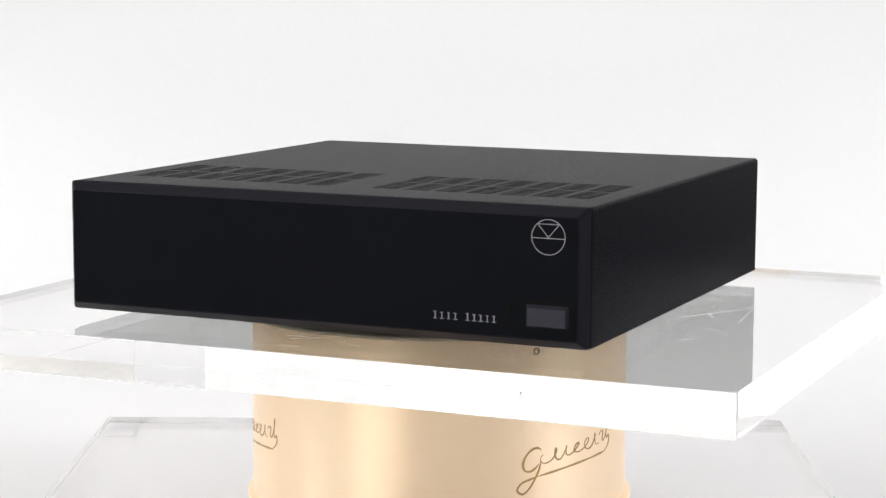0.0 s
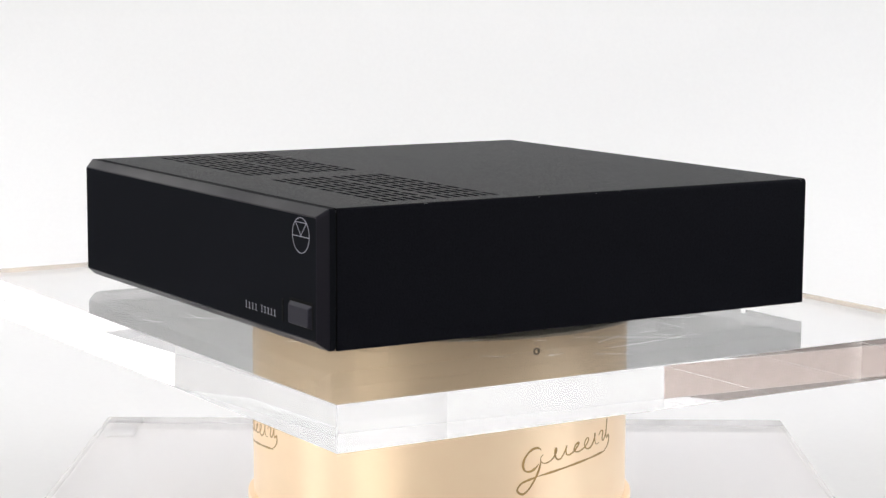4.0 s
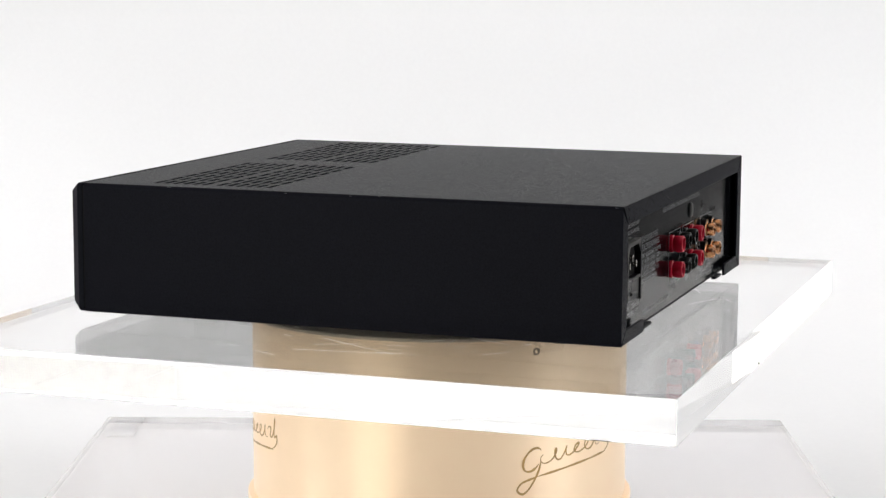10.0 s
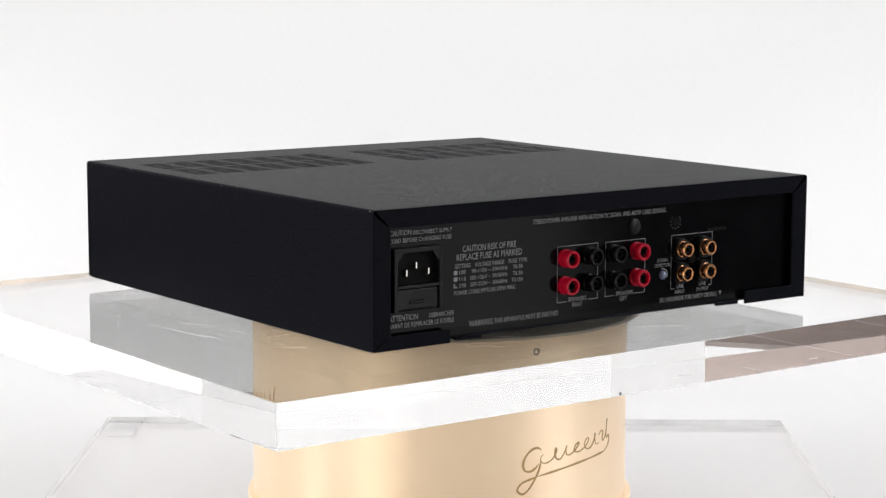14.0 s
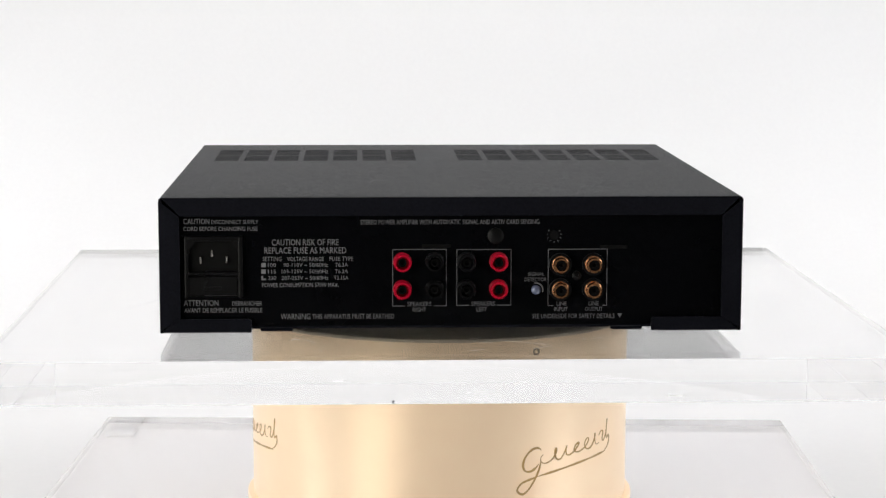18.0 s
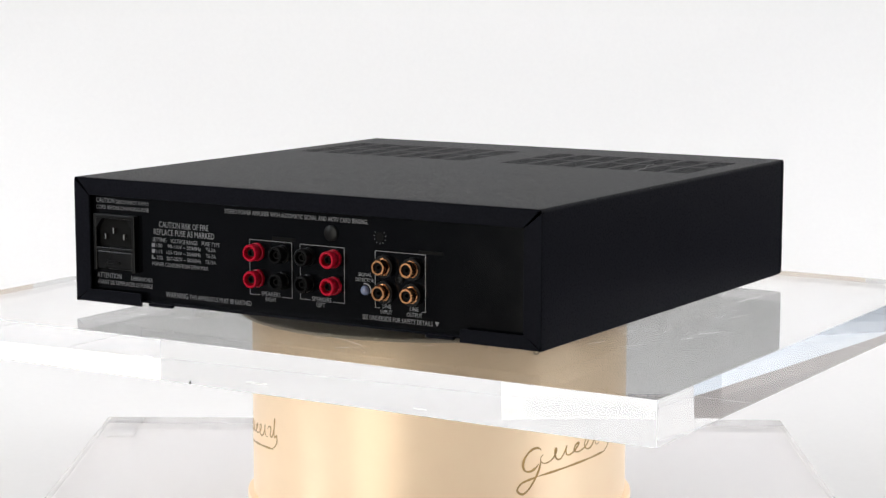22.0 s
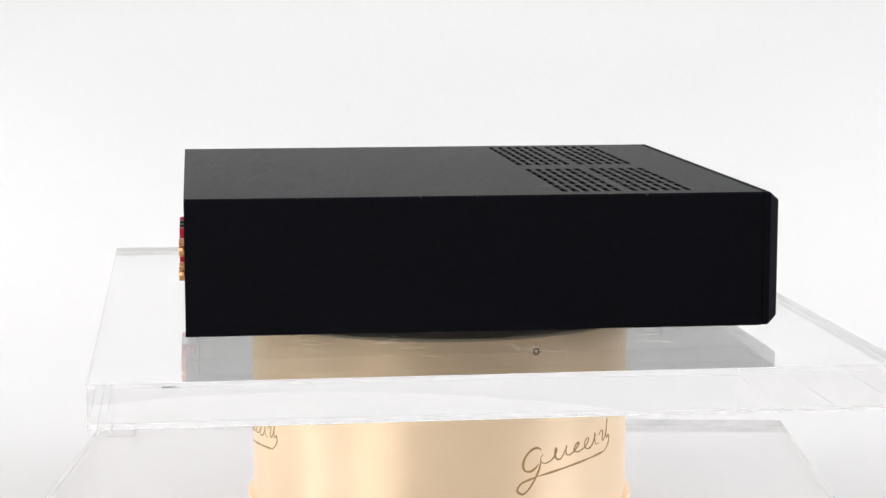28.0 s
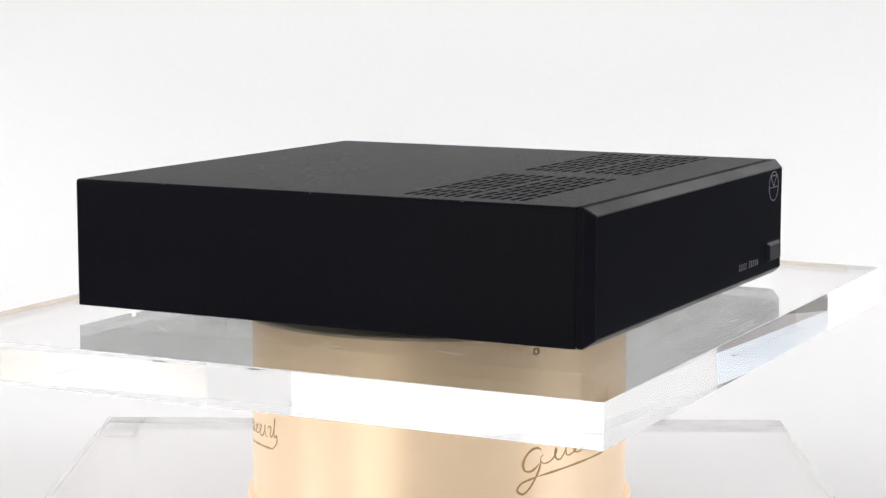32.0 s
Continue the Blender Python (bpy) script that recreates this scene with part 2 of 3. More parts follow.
def stand():
    base = thing("base_plate", "thick clear acrylic base plate on small grey pads", "plate", m=pose(0.001, -0.002, BASE_TOP, 0, 0, -0.6))
    slab = part("slab", acrylic_plate(-0.248, 0.248, -0.212, 0.212, -0.024, 0), BASE_ACRYLIC, base)
    slab.data.materials.append(FROST)
    slab.visible_shadow = False
    for x, y in ((-0.235, 0.191), (-0.235, -0.191), (0.235, -0.191)):
        part("pad", box(x - 0.0105, x + 0.0105, y - 0.0105, y + 0.0105, -0.027, -0.0241, 0.0008, 1), RUBBER, base, "small square grey rubber pad")
    top = PLATE_TOP - PLATE_T - 0.0026
    ped = thing("pedestal", "polished champagne-gold metal drum with brown engraved script", "pedestal", m=pose(0, 0, BASE_TOP))
    h = top - BASE_TOP
    smooth(part("drum", turned([(0, 0.004), (0.1150, 0.004), (0.1172, 0.0045), (0.1174, 0.006), (0.1173, h - 0.0005), (0.1169, h), (0, h)], 128), BRASS, ped), 25)
    smooth(part("foot_ring", turned([(0, 0.0003), (0.1205, 0.0003), (0.121, 0.0008), (0.121, 0.0034), (0.1205, 0.004), (0, 0.004)], 128), BRASS, ped), 25)
    # grub screw in the drum's side
    a = math.asin(0.056 / 0.1174)
    m = Matrix.Translation((0.056, -0.1174 * math.cos(a), h - 0.0092)) @ Euler((radians(90), 0, a)).to_matrix().to_4x4()
    smooth(part("grub_screw", turned([(0, -0.001), (0.0022, -0.001), (0.0022, 0.0004), (0.0016, 0.0006), (0.0011, 0.0002), (0.0011, -0.0006), (0, -0.0006)], 20, m), SCREW, ped))
    script(ped, h)


def ribbon(path, widths, radius, turn, thick):
    """A flat stroke laid on the drum: path of (arc length, height), rounded onto the radius."""
    bm = bmesh.new()
    rings = []
    n = len(path)
    for k, (u, v) in enumerate(path):
        a, b = path[max(0, k - 1)], path[min(n - 1, k + 1)]
        d = Vector((b[0] - a[0], b[1] - a[1]))
        d = d.normalized() if d.length > 1e-9 else Vector((1, 0))
        s = Vector((-d.y, d.x)) * widths[k] / 2
        ring = []
        for p, q in ((u + s.x, v + s.y), (u - s.x, v - s.y)):
            g = turn + p / radius
            for rr in (radius - 0.0004, radius + thick):
                ring.append(bm.verts.new((rr * math.sin(g), -rr * math.cos(g), q)))
        rings.append(ring)
    for a, b in zip(rings, rings[1:]):
        for i, j in ((1, 3), (3, 2), (2, 0), (0, 1)):
            bm.faces.new((a[i], a[j], b[j], b[i]))
    for r in (rings[0], rings[-1]):
        bm.faces.new((r[0], r[1], r[3], r[2]))
    bmesh.ops.recalc_face_normals(bm, faces=bm.faces[:])
    return bm


def script(ped, h):
    """Three slanting handwritten flourishes: one tall loop, a run of small waves and a swash beneath."""
    R = 0.1174
    for turn in (radians(41), radians(-76), radians(162)):
        mid = h * 0.5 - 0.0019

        def place(u, v):
            return (u, mid + v + 0.1 * u)
        big = [place(-0.0275 + 0.0060 * math.cos(a) + 0.0020 * math.sin(a), 0.0006 + 0.0066 * math.sin(a)) for a in np.linspace(0.75, 5.75, 40)]
        tail = [place(-0.0225 + x, y) for x, y in ((0.0008, -0.0005), (-0.0005, -0.006), (-0.0035, -0.0115), (-0.0075, -0.0165), (-0.0115, -0.0186), (-0.0150, -0.0158), (-0.0125, -0.0122), (-0.0070, -0.0108), (-0.0020, -0.0102))]
        waves = []
        for q in np.linspace(0, 1, 210):
            ph = q * 2 * math.pi * 5.5
            loop = 0.0030 + 0.0014 * math.cos(q * 2 * math.pi * 1.5 + 0.4)
            waves.append(place(-0.0200 + 0.0475 * q - loop * math.sin(ph), 0.0002 + (0.0032 + 0.0005 * math.sin(q * 9)) * math.cos(ph + 0.5) * (1 if q > 0.03 else 0.7)))
        end = [place(0.0275 + x, y) for x, y in ((0.0, 0.0015), (0.0025, 0.0036), (0.0050, 0.0026), (0.0042, -0.0016), (0.0060, -0.0028), (0.0084, 0.0006), (0.0097, 0.0050), (0.0103, 0.0090), (0.0095, 0.0048), (0.0090, -0.0008), (0.0100, -0.0026), (0.0124, -0.0014), (0.0128, -0.0052), (0.0104, -0.0080), (0.0064, -0.0098))]
        swash = [place(u, -0.0102 + 0.0008 * math.sin((u + 0.03) * 45)) for u in np.linspace(-0.0245, 0.0355, 50)]

        def fine(pts, n):
            p = np.array(pts)
            s = np.linspace(0, len(p) - 1, n)
            out = []
            for x in s:
                i = min(int(x), len(p) - 2)
                f = x - i
                p0, p1, p2, p3 = p[max(i - 1, 0)], p[i], p[i + 1], p[min(i + 2, len(p) - 1)]
                out.append(tuple(0.5 * (2 * p1 + (p2 - p0) * f + (2 * p0 - 5 * p1 + 4 * p2 - p3) * f * f + (3 * p1 - p0 - 3 * p2 + p3) * f ** 3)))
            return out
        strokes = []
        for pts, w, n in ((big, 0.0014, 60), (tail, 0.0013, 60), (waves, 0.0010, 260), (end, 0.0010, 110), (swash, 0.0013, 60)):
            pts = fine(pts, n)
            ws = [w * (0.75 + 0.3 * math.sin(9.0 * i / n) ** 2) * min(1, 0.35 + 6 * min(i, n - 1 - i) / n) for i in range(n)]
            strokes.append(ribbon(pts, ws, R, turn, 0.00012))
        part("script_stroke", join(*strokes), SCRIPT, ped, "brown engraved flourish with a swash")


def platter_and_plate():
    p = thing("turntable_platter", "flat champagne-gold metal platter turning under the clear plate", "turntable", m=pose(0, 0, PLATE_TOP - PLATE_T - 0.0028))
    smooth(part("disc", turned([(0, 0.0004), (0.1258, 0.0004), (0.1265, 0.0008), (0.1267, 0.0014), (0.1265, 0.0021), (0.1258, 0.0025), (0, 0.0025)], 128), DISC, p), 25)
    a = thing("acrylic_plate", "thick clear acrylic plate with scratches, turning under the amplifier", "plate", m=pose(0, 0, PLATE_TOP))
    slab = part("slab", acrylic_plate(-0.2499, 0.2512, -0.2141, 0.2079, -PLATE_T, 0), ACRYLIC, a)
    slab.data.materials.append(FROST)
    slab.visible_shadow = False
    rnd = random.Random(7)
    for k in range(190):
        g, r = rnd.uniform(0, 2 * math.pi), (rnd.uniform(0.06, 0.2) if k < 46 else rnd.uniform(0.098, 0.124) if k < 100 else rnd.uniform(0.145, 0.2))
        x, y = r * math.cos(g) * 1.05, r * math.sin(g)
        ln, w, b = rnd.choice((0.003, 0.006, 0.012, 0.03) if k < 100 else (0.002, 0.004, 0.008, 0.014)), rnd.uniform(0.0001, 0.0003), rnd.uniform(-1.2, 1.2) if k < 46 else math.pi / 2 + rnd.uniform(-0.5, 0.5)
        bend = rnd.uniform(-0.15, 0.15)
        bm = bmesh.new()
        prev = None
        for i in range(7):
            f = i / 6 - 0.5
            c = Vector((x + ln * f * math.cos(g + b) - bend * ln * f * f * math.sin(g + b), y + ln * f * math.sin(g + b) + bend * ln * f * f * math.cos(g + b), 0.00004))
            s = Vector((-math.sin(g + b), math.cos(g + b), 0)) * w * (1 - 3.2 * f * f) / 2
            cur = [bm.verts.new(c + s), bm.verts.new(c - s), bm.verts.new(c + Vector((0, 0, 0.00006)))]
            if prev:
                bm.faces.new((prev[0], cur[0], cur[2], prev[2]))
                bm.faces.new((prev[2], cur[2], cur[1], prev[1]))
            prev = cur
        part("scratch", bm, SCRATCH, a)
    for x0, y0, x1, y1 in ((0.1609, -0.0131, 0.1928, 0.0416), (0.1975, -0.0155, 0.1913, 0.0401), (0.181, -0.0104, 0.1696, 0.0136), (0.208, -0.0327, 0.2166, -0.0172)):
        d = Vector((x1 - x0, y1 - y0, 0))
        part("scratch", prism([(0, -0.00009), (d.length, -0.00003), (d.length, 0.00003), (0, 0.00009)], Matrix.Translation((x0, y0, 0.00002)) @ Matrix.Rotation(math.atan2(d.y, d.x), 4, "Z"), 0.00006), SCRATCH, a)
    for x, y, z, r in ((0.0337, 0.2080, -0.0222, 0.0008), (0.2513, 0.170, -0.0233, 0.0003)):
        smooth(part("edge_chip", turned([(0, -r), (r * 0.7, -r * 0.7), (r, 0), (r * 0.7, r * 0.7), (0, r)], 10, pose(x, y, z)), DARK, a, "tiny dark chip in the edge"))
    part("edge_chip", box(0.2509, 0.2514, 0.1655, 0.1752, -0.02355, -0.0232), DARK, a)
    for x0, x1, z in ((-0.0186, -0.0051, -0.0178), (0.06, 0.066, -0.011), (-0.12, -0.112, -0.02)):
        part("scratch", box(x0, x1, 0.2079, 0.2080, z, z + 0.0002), SCRATCH, a)
    return p, a


# ---- amplifier ----
AW, AD, AH, AG = 0.320, 0.3237, 0.0734, 0.007    # sleeve width, depth, height; foot height
PANEL_Y = AD / 2 - 0.0045                         # recessed rear panel
BEV = 0.0055


def text_mesh(words, x0, x1, z0, z1, y):
    """Raised print fitted into a rectangle; on the rear, x falls from left to right."""
    cu = bpy.data.curves.new("print", "FONT")
    cu.body, cu.resolution_u = words, 2
    ob = bpy.data.objects.new("print", cu)
    me = bpy.data.meshes.new_from_object(ob)
    bpy.data.objects.remove(ob)
    co = np.array([v.co for v in me.vertices])
    lo, hi = co.min(0), co.max(0)
    bm = bmesh.new()
    bm.from_mesh(me)
    bpy.data.meshes.remove(me)
    for v in bm.verts:
        u, w = (v.co.x - lo[0]) / (hi[0] - lo[0]), (v.co.y - lo[1]) / (hi[1] - lo[1])
        v.co = (x0 + (x1 - x0) * u, y, z0 + (z1 - z0) * w)
    return bm


def bars(x0, x1, z0, z1, y0, y1, n, seed):
    """Thin upright stems with small feet and heads in a row, the first one taller, for lettering that is not spelt out."""
    rnd = random.Random(seed)
    step = (x1 - x0) / n
    out = []
    for k in range(n):
        a = x0 + (k + 0.5) * step
        w, f = step * rnd.uniform(0.06, 0.09), step * rnd.uniform(0.22, 0.36)
        top = z1 + (0.0004 if k == 0 else 0)
        out += [box(a - w, a + w, y0, y1, z0, top), box(a - f, a + f, y0, y1, z0, z0 + 0.0003), box(a - f, a + f * 0.6, y0, y1, top - 0.0003, top)]
    return join(*out)


def slotted_top(x0, x1, y0, y1, z, t):
    """The sheet of the top with its two groups of ventilation slots cut through."""
    ys = []
    for k in range(12):
        c = -0.0490 - 0.0061 * k - (0.0031 if k > 5 else 0) * 1.0
        ys.append((c - 0.0016, c + 0.0016))
    xs = []
    for side in (-1, 1):
        for k in range(7):
            c = side * (0.0215 + 0.0192 * k)
            xs.append((c - 0.0078, c + 0.0078))
    gx = sorted({x0, x1, *[v for q in xs for v in q]})
    gy = sorted({y0, y1, *[v for q in ys for v in q]})
    hole_x, hole_y = {q[0] for q in xs}, {q[0] for q in ys}
    bm = bmesh.new()
    v = {}

    def at(i, j, k):
        if (i, j, k) not in v:
            v[i, j, k] = bm.verts.new((gx[i], gy[j], z - k * t))
        return v[i, j, k]
    for i in range(len(gx) - 1):
        for j in range(len(gy) - 1):
            if gx[i] in hole_x and gy[j] in hole_y:
                c = ((i, j), (i + 1, j), (i + 1, j + 1), (i, j + 1))
                for a, b in zip(c, c[1:] + c[:1]):
                    bm.faces.new((at(*a, 0), at(*a, 1), at(*b, 1), at(*b, 0)))
            else:
                bm.faces.new((at(i, j, 0), at(i + 1, j, 0), at(i + 1, j + 1, 0), at(i, j + 1, 0)))
    return bm


def sleeve():
    """Folded sheet cover: slotted top, rounded folds and two sides, open below."""
    t, r = 0.0016, 0.0022
    y0, y1 = -AD / 2 + 0.0042, AD / 2
    w, z1 = AW / 2, AG + AH
    top = slotted_top(-w + r, w - r, y0, y1, z1, t)
    bm = bmesh.new()
    for s in (-1, 1):
        prof = [(s * (w - r + r * math.sin(a)), z1 - r + r * math.cos(a)) for a in np.linspace(0, math.pi / 2, 6)] + [(s * w, AG - 0.0010), (s * (w - 0.0006), AG - 0.0015), (s * (w - t), AG - 0.0015), (s * (w - t), z1 - t)]
        front = [bm.verts.new((x, y0, z)) for x, z in prof]
        back = [bm.verts.new((x, y1, z)) for x, z in prof]
        for k in range(len(prof) - 1):
            bm.faces.new((front[k], front[k + 1], back[k + 1], back[k]))
    bmesh.ops.recalc_face_normals(bm, faces=bm.faces[:])
    out = join(top, bm)
    bmesh.ops.remove_doubles(out, verts=out.verts[:], dist=1e-5)
    return out


def amplifier():
    amp = thing("power_amplifier", "flat black stereo power amplifier with textured cover and slotted top", "amplifier", m=pose(0, 0, PLATE_TOP))
    ox = -0.0005
    oy = -0.004
    w, z0, z1 = AW / 2, AG, AG + AH
    yb, yf = AD / 2, -AD / 2

    def put(ob):
        ob.location = (ox, oy, 0)
        return ob

    def add(name, bm, mat, label="", parent=None):
        if parent:
            return part(name, bm, mat, parent, label)
        return put(part(name, bm, mat, amp, label))
    smooth(add("cover", sleeve(), COVER, "black textured sheet-metal cover with two groups of slots"), 40)
    add("chassis", box(-w + 0.002, w - 0.002, yf + 0.004, PANEL_Y - 0.003, z0 + 0.0006, z0 + 0.002), COVER, "black underside sheet")
    # dark inner body, added so that the slots show black
    sink = add("inner_body", box(-0.15, 0.15, yf + 0.028, yf + 0.133, z0 + 0.002, z0 + 0.006), DARK, "dark finned body added under the slots")
    for k in range(12):
        part("fin", box(-0.15, 0.15, yf + 0.03 + 0.009 * k, yf + 0.0315 + 0.009 * k, z0 + 0.006, z1 - 0.012), DARK, sink)
    # a pale hair on the top
    hair = [(-0.1003, -0.0918), (-0.1035, -0.0835), (-0.1030, -0.0760), (-0.1062, -0.0688), (-0.1110, -0.0560), (-0.1104, -0.0470), (-0.1138, -0.0395)]
    for (xa, ya), (xb, yb2) in zip(hair, hair[1:]):
        d = Vector((xb - xa, yb2 - ya))
        add("hair", prism([(-0.0001, -0.0001), (d.length + 0.0001, -0.0001), (d.length + 0.0001, 0.0001), (-0.0001, 0.0001)], Matrix.Translation((xa, ya, z1 + 0.00002)) @ Matrix.Rotation(math.atan2(d.y, d.x), 4, "Z"), 0.00008), HAIR, "fine pale hair lying on the cover")
    # worn specks along the folds of the cover
    rnd = random.Random(21)
    for s in (-1, 1):
        for k in range(6):
            y, ln = rnd.uniform(yf + 0.02, yb - 0.004), rnd.uniform(0.0006, 0.0024)
            a = rnd.uniform(0.3, 0.9)
            cx, cz = s * (w - 0.0022 + 0.00223 * math.sin(a)), z1 - 0.0022 + 0.00223 * math.cos(a)
            add("wear_speck", box(cx - 0.00008, cx + 0.00008, y, y + ln, cz - 0.00006, cz + 0.00006), HAIR, "pale worn speck on the fold")
    # front panel with chamfered rim and softly rounded corners, a fine gap before the cover
    yq = yf - BEV
    zl = z0 - 0.0014

    def shell(steps, close):
        """Rounded rectangles stepped forwards and skinned."""
        bm = bmesh.new()
        rings = []
        for inset, y, cr in steps:
            ring = []
            for cx, cz, q in ((-1, zl, 2), (1, zl, 3), (1, z1, 0), (-1, z1, 1)):
                mx, mz = cx * (w - inset - cr), cz + (inset + cr) * (1 if cz == zl else -1)
                ring += [bm.verts.new((mx + cr * math.cos(a), y, mz + cr * math.sin(a))) for a in np.linspace(q * math.pi / 2, (q + 1) * math.pi / 2, 4)]
            rings.append(ring)
        for a, b in zip(rings, rings[1:]):
            for k in range(len(a)):
                q = (k + 1) % len(a)
                bm.faces.new((a[k], a[q], b[q], b[k]))
        if close:
            bm.faces.new(rings[-1])
            bm.faces.new(rings[0][::-1])
        bmesh.ops.recalc_face_normals(bm, faces=bm.faces[:])
        return bm
    front = add("front_panel", shell(((0.0003, yf + 0.0034, 0.0016), (0.0, yf + 0.0031, 0.0018), (0.0, yf + 0.0004, 0.0018), (0.0003, yf, 0.0018), (0.0050, yq, 0.001)), True), FRONT, "matt black front panel")
    # thin skin over the panel's own chamfer, in the sheen finish
    add("chamfer", shell(((0.0002, yf + 0.0002, 0.0018), (0.0003, yf - 0.0002, 0.0018), (0.0044, yq + 0.0001, 0.0013), (0.0050, yq - 0.0001, 0.001), (0.0053, yq + 0.0001, 0.001)), False), CHAMFER, "chamfered rim of the front, its violet-grey sheen set in the finish", front)
    add("seam", box(-w + 0.0003, w - 0.0003, yf + 0.0030, yf + 0.0060, z0 + 0.0001, z1 - 0.0018), DARK, "black strip filling the gap between panel and cover")
    # power switch in its recess, lamp slot
    # flat black plates give the dark of the switch recess and lamp slot
    add("switch_recess", box(0.1256, 0.1518, yq - 0.00015, yq + 0.001, z0 + 0.0090, z0 + 0.0234), DARK, "", front)
    b = prism([(0.1260, 0.0095), (0.1512, 0.0095), (0.1512, 0.0228), (0.1260, 0.0228)], Matrix.Translation((0, yq + 0.001, z0)) @ Matrix.Rotation(radians(90), 4, "X"), 0.0032)
    for v in b.verts:
        if v.co.y < yq - 0.001:
            v.co.x += 0.0017 * (1 if v.co.x < 0.14 else -1)
            v.co.z += 0.0008 if v.co.z < z0 + 0.015 else -0.0028
    bmesh.ops.bevel(b, geom=b.edges[:], offset=0.0004, segments=2, affect="EDGES", profile=0.5)
    add("power_switch", b, BUTTON, "dark grey rocker switch with bevelled edges", front)
    add("lamp_slot", box(0.1165, 0.1187, yq - 0.0002, yq + 0.001, z0 + 0.009, z0 + 0.0215), DARK, "", front)
    add("lamp_lens", box(0.1168, 0.1184, yq - 0.0005, yq + 0.0006, z0 + 0.0175, z0 + 0.0205, 0.0003, 1), DARK, "", front)
    # round emblem and two runs of lettering as plain shapes
    c, R = Vector((0.1385, 0, z0 + 0.0577)), 0.0095
    ring = bmesh.new()
    vs = []
    for k in range(64):
        a = 2 * math.pi * k / 64
        vs.append([ring.verts.new((c.x + rr * math.cos(a), y, c.z + rr * math.sin(a))) for rr, y in ((R, yq), (R, yq - 0.00015), (R - 0.0004, yq - 0.00015), (R - 0.0004, yq))])
    for k in range(64):
        a, q = vs[k], vs[(k + 1) % 64]
        for i in range(3):
            ring.faces.new((a[i], q[i], q[i + 1], a[i + 1]))
    bmesh.ops.recalc_face_normals(ring, faces=ring.faces[:])

    def stroke(xa, za, xb, zb, wd=0.00038):
        d = Vector((xb - xa, 0, zb - za)).normalized()
        s = Vector((-d.z, 0, d.x)) * wd / 2
        bm = bmesh.new()
        a = [Vector((xa, 0, za)) + s, Vector((xa, 0, za)) - s, Vector((xb, 0, zb)) - s, Vector((xb, 0, zb)) + s]
        f = [bm.verts.new(p + c + Vector((0, yq - 0.00015, 0))) for p in a]
        g = [bm.verts.new(p + c + Vector((0, yq + 0.0002, 0))) for p in a]
        bm.faces.new(f)
        for k in range(4):
            bm.faces.new((f[k], g[k], g[(k + 1) % 4], f[(k + 1) % 4]))
        bmesh.ops.recalc_face_normals(bm, faces=bm.faces[:])
        return bm
    add("emblem", join(ring, stroke(-R, -0.0006, R, -0.0006), stroke(-0.0062, 0.0068, 0.0062, 0.0068), stroke(-0.0058, 0.0066, 0, -0.0002), stroke(0.0058, 0.0066, 0, -0.0002)), LOGO_INK, "thin silver ring with bar and triangle", front)
    add("lettering_bar", join(bars(0.0722, 0.0880, z0 + 0.0104, z0 + 0.0140, yq - 0.00015, yq + 0.0002, 4, 3), bars(0.0912, 0.1102, z0 + 0.0104, z0 + 0.0140, yq - 0.00015, yq + 0.0002, 5, 5)), LOGO_INK, "silver printed bars", front)
    # rear: returned lips with mitred corners
    lw, lt, ld = 0.0112, 0.0104, 0.0016
    back = Matrix.Translation((0, yb, 0)) @ Matrix.Rotation(radians(90), 4, "X")
    e = 0.0004
    r = 0.0016
    add("lip", prism([(-w + r, z1 - 0.0003), (w - r, z1 - 0.0003), (w - lw - e, z1 - lt), (-w + lw + e, z1 - lt)], back, ld, 0.0003), COVER, "folded rear edge of the cover")
    for s in (-1, 1):
        add("lip", prism([(s * (w - 0.0003), z1 - r - e), (s * (w - lw), z1 - lt - e), (s * (w - lw), z0 + 0.0062 + e), (s * (w - 0.0003), z0 - 0.0008 + e)], back, ld, 0.0003), COVER)
        xe = 0.110
        add("lip", prism([(s * (w - 0.0007), z0 - 0.0013), (s * xe, z0 - 0.0013), (s * xe, z0 + 0.0052), (s * (xe + 0.0012), z0 + 0.0062), (s * (w - lw + 0.001), z0 + 0.0062), (s * (w - lw + 0.001) + s * e, z0 + 0.0060)], back, ld, 0.0003), COVER)
        # backing added behind the corner to stop white showing through the mitre gap
        add("corner_backing", box(s * (w - 0.0050) - 0.0032, s * (w - 0.0050) + 0.0032, yb - 0.004, yb - 0.0018, z0 - 0.0011, z0 + 0.005), COVER)
        # tabs of the underside sheet
        add("tab", box(s * 0.0965 - 0.0087, s * 0.0965 + 0.0087, yb - 0.004, yb - 0.001, z0 - 0.0008, z0 + 0.001, 0.0003, 1), COVER)
    # rear panel
    rear = add("rear_panel", box(-w + 0.0018, w - 0.0018, PANEL_Y - 0.0015, PANEL_Y, z0 + 0.0005, z1 - 0.002), REAR, "glossy black printed rear panel")
    py = PANEL_Y
    add("underside_edge", box(-w + 0.002, w - 0.002, py - 0.002, yb - 0.0042, z0 + 0.0002, z0 + 0.0016, 0.0003, 1), COVER)

    def on_rear(name, bm, mat, label=""):
        return part(name, bm, mat, rear, label)

    def turned_rear(profile, x, z, seg=32):
        return turned(profile, seg, Matrix.Translation((x, py, z0 + z)) @ Matrix.Rotation(radians(-90), 4, "X"))
    # mains inlet
    def plate_rear(pts, d0, d1, r=0.0):
        return prism(pts, Matrix.Translation((0, py + d1, z0)) @ Matrix.Rotation(radians(90), 4, "X"), d1 - d0, r)
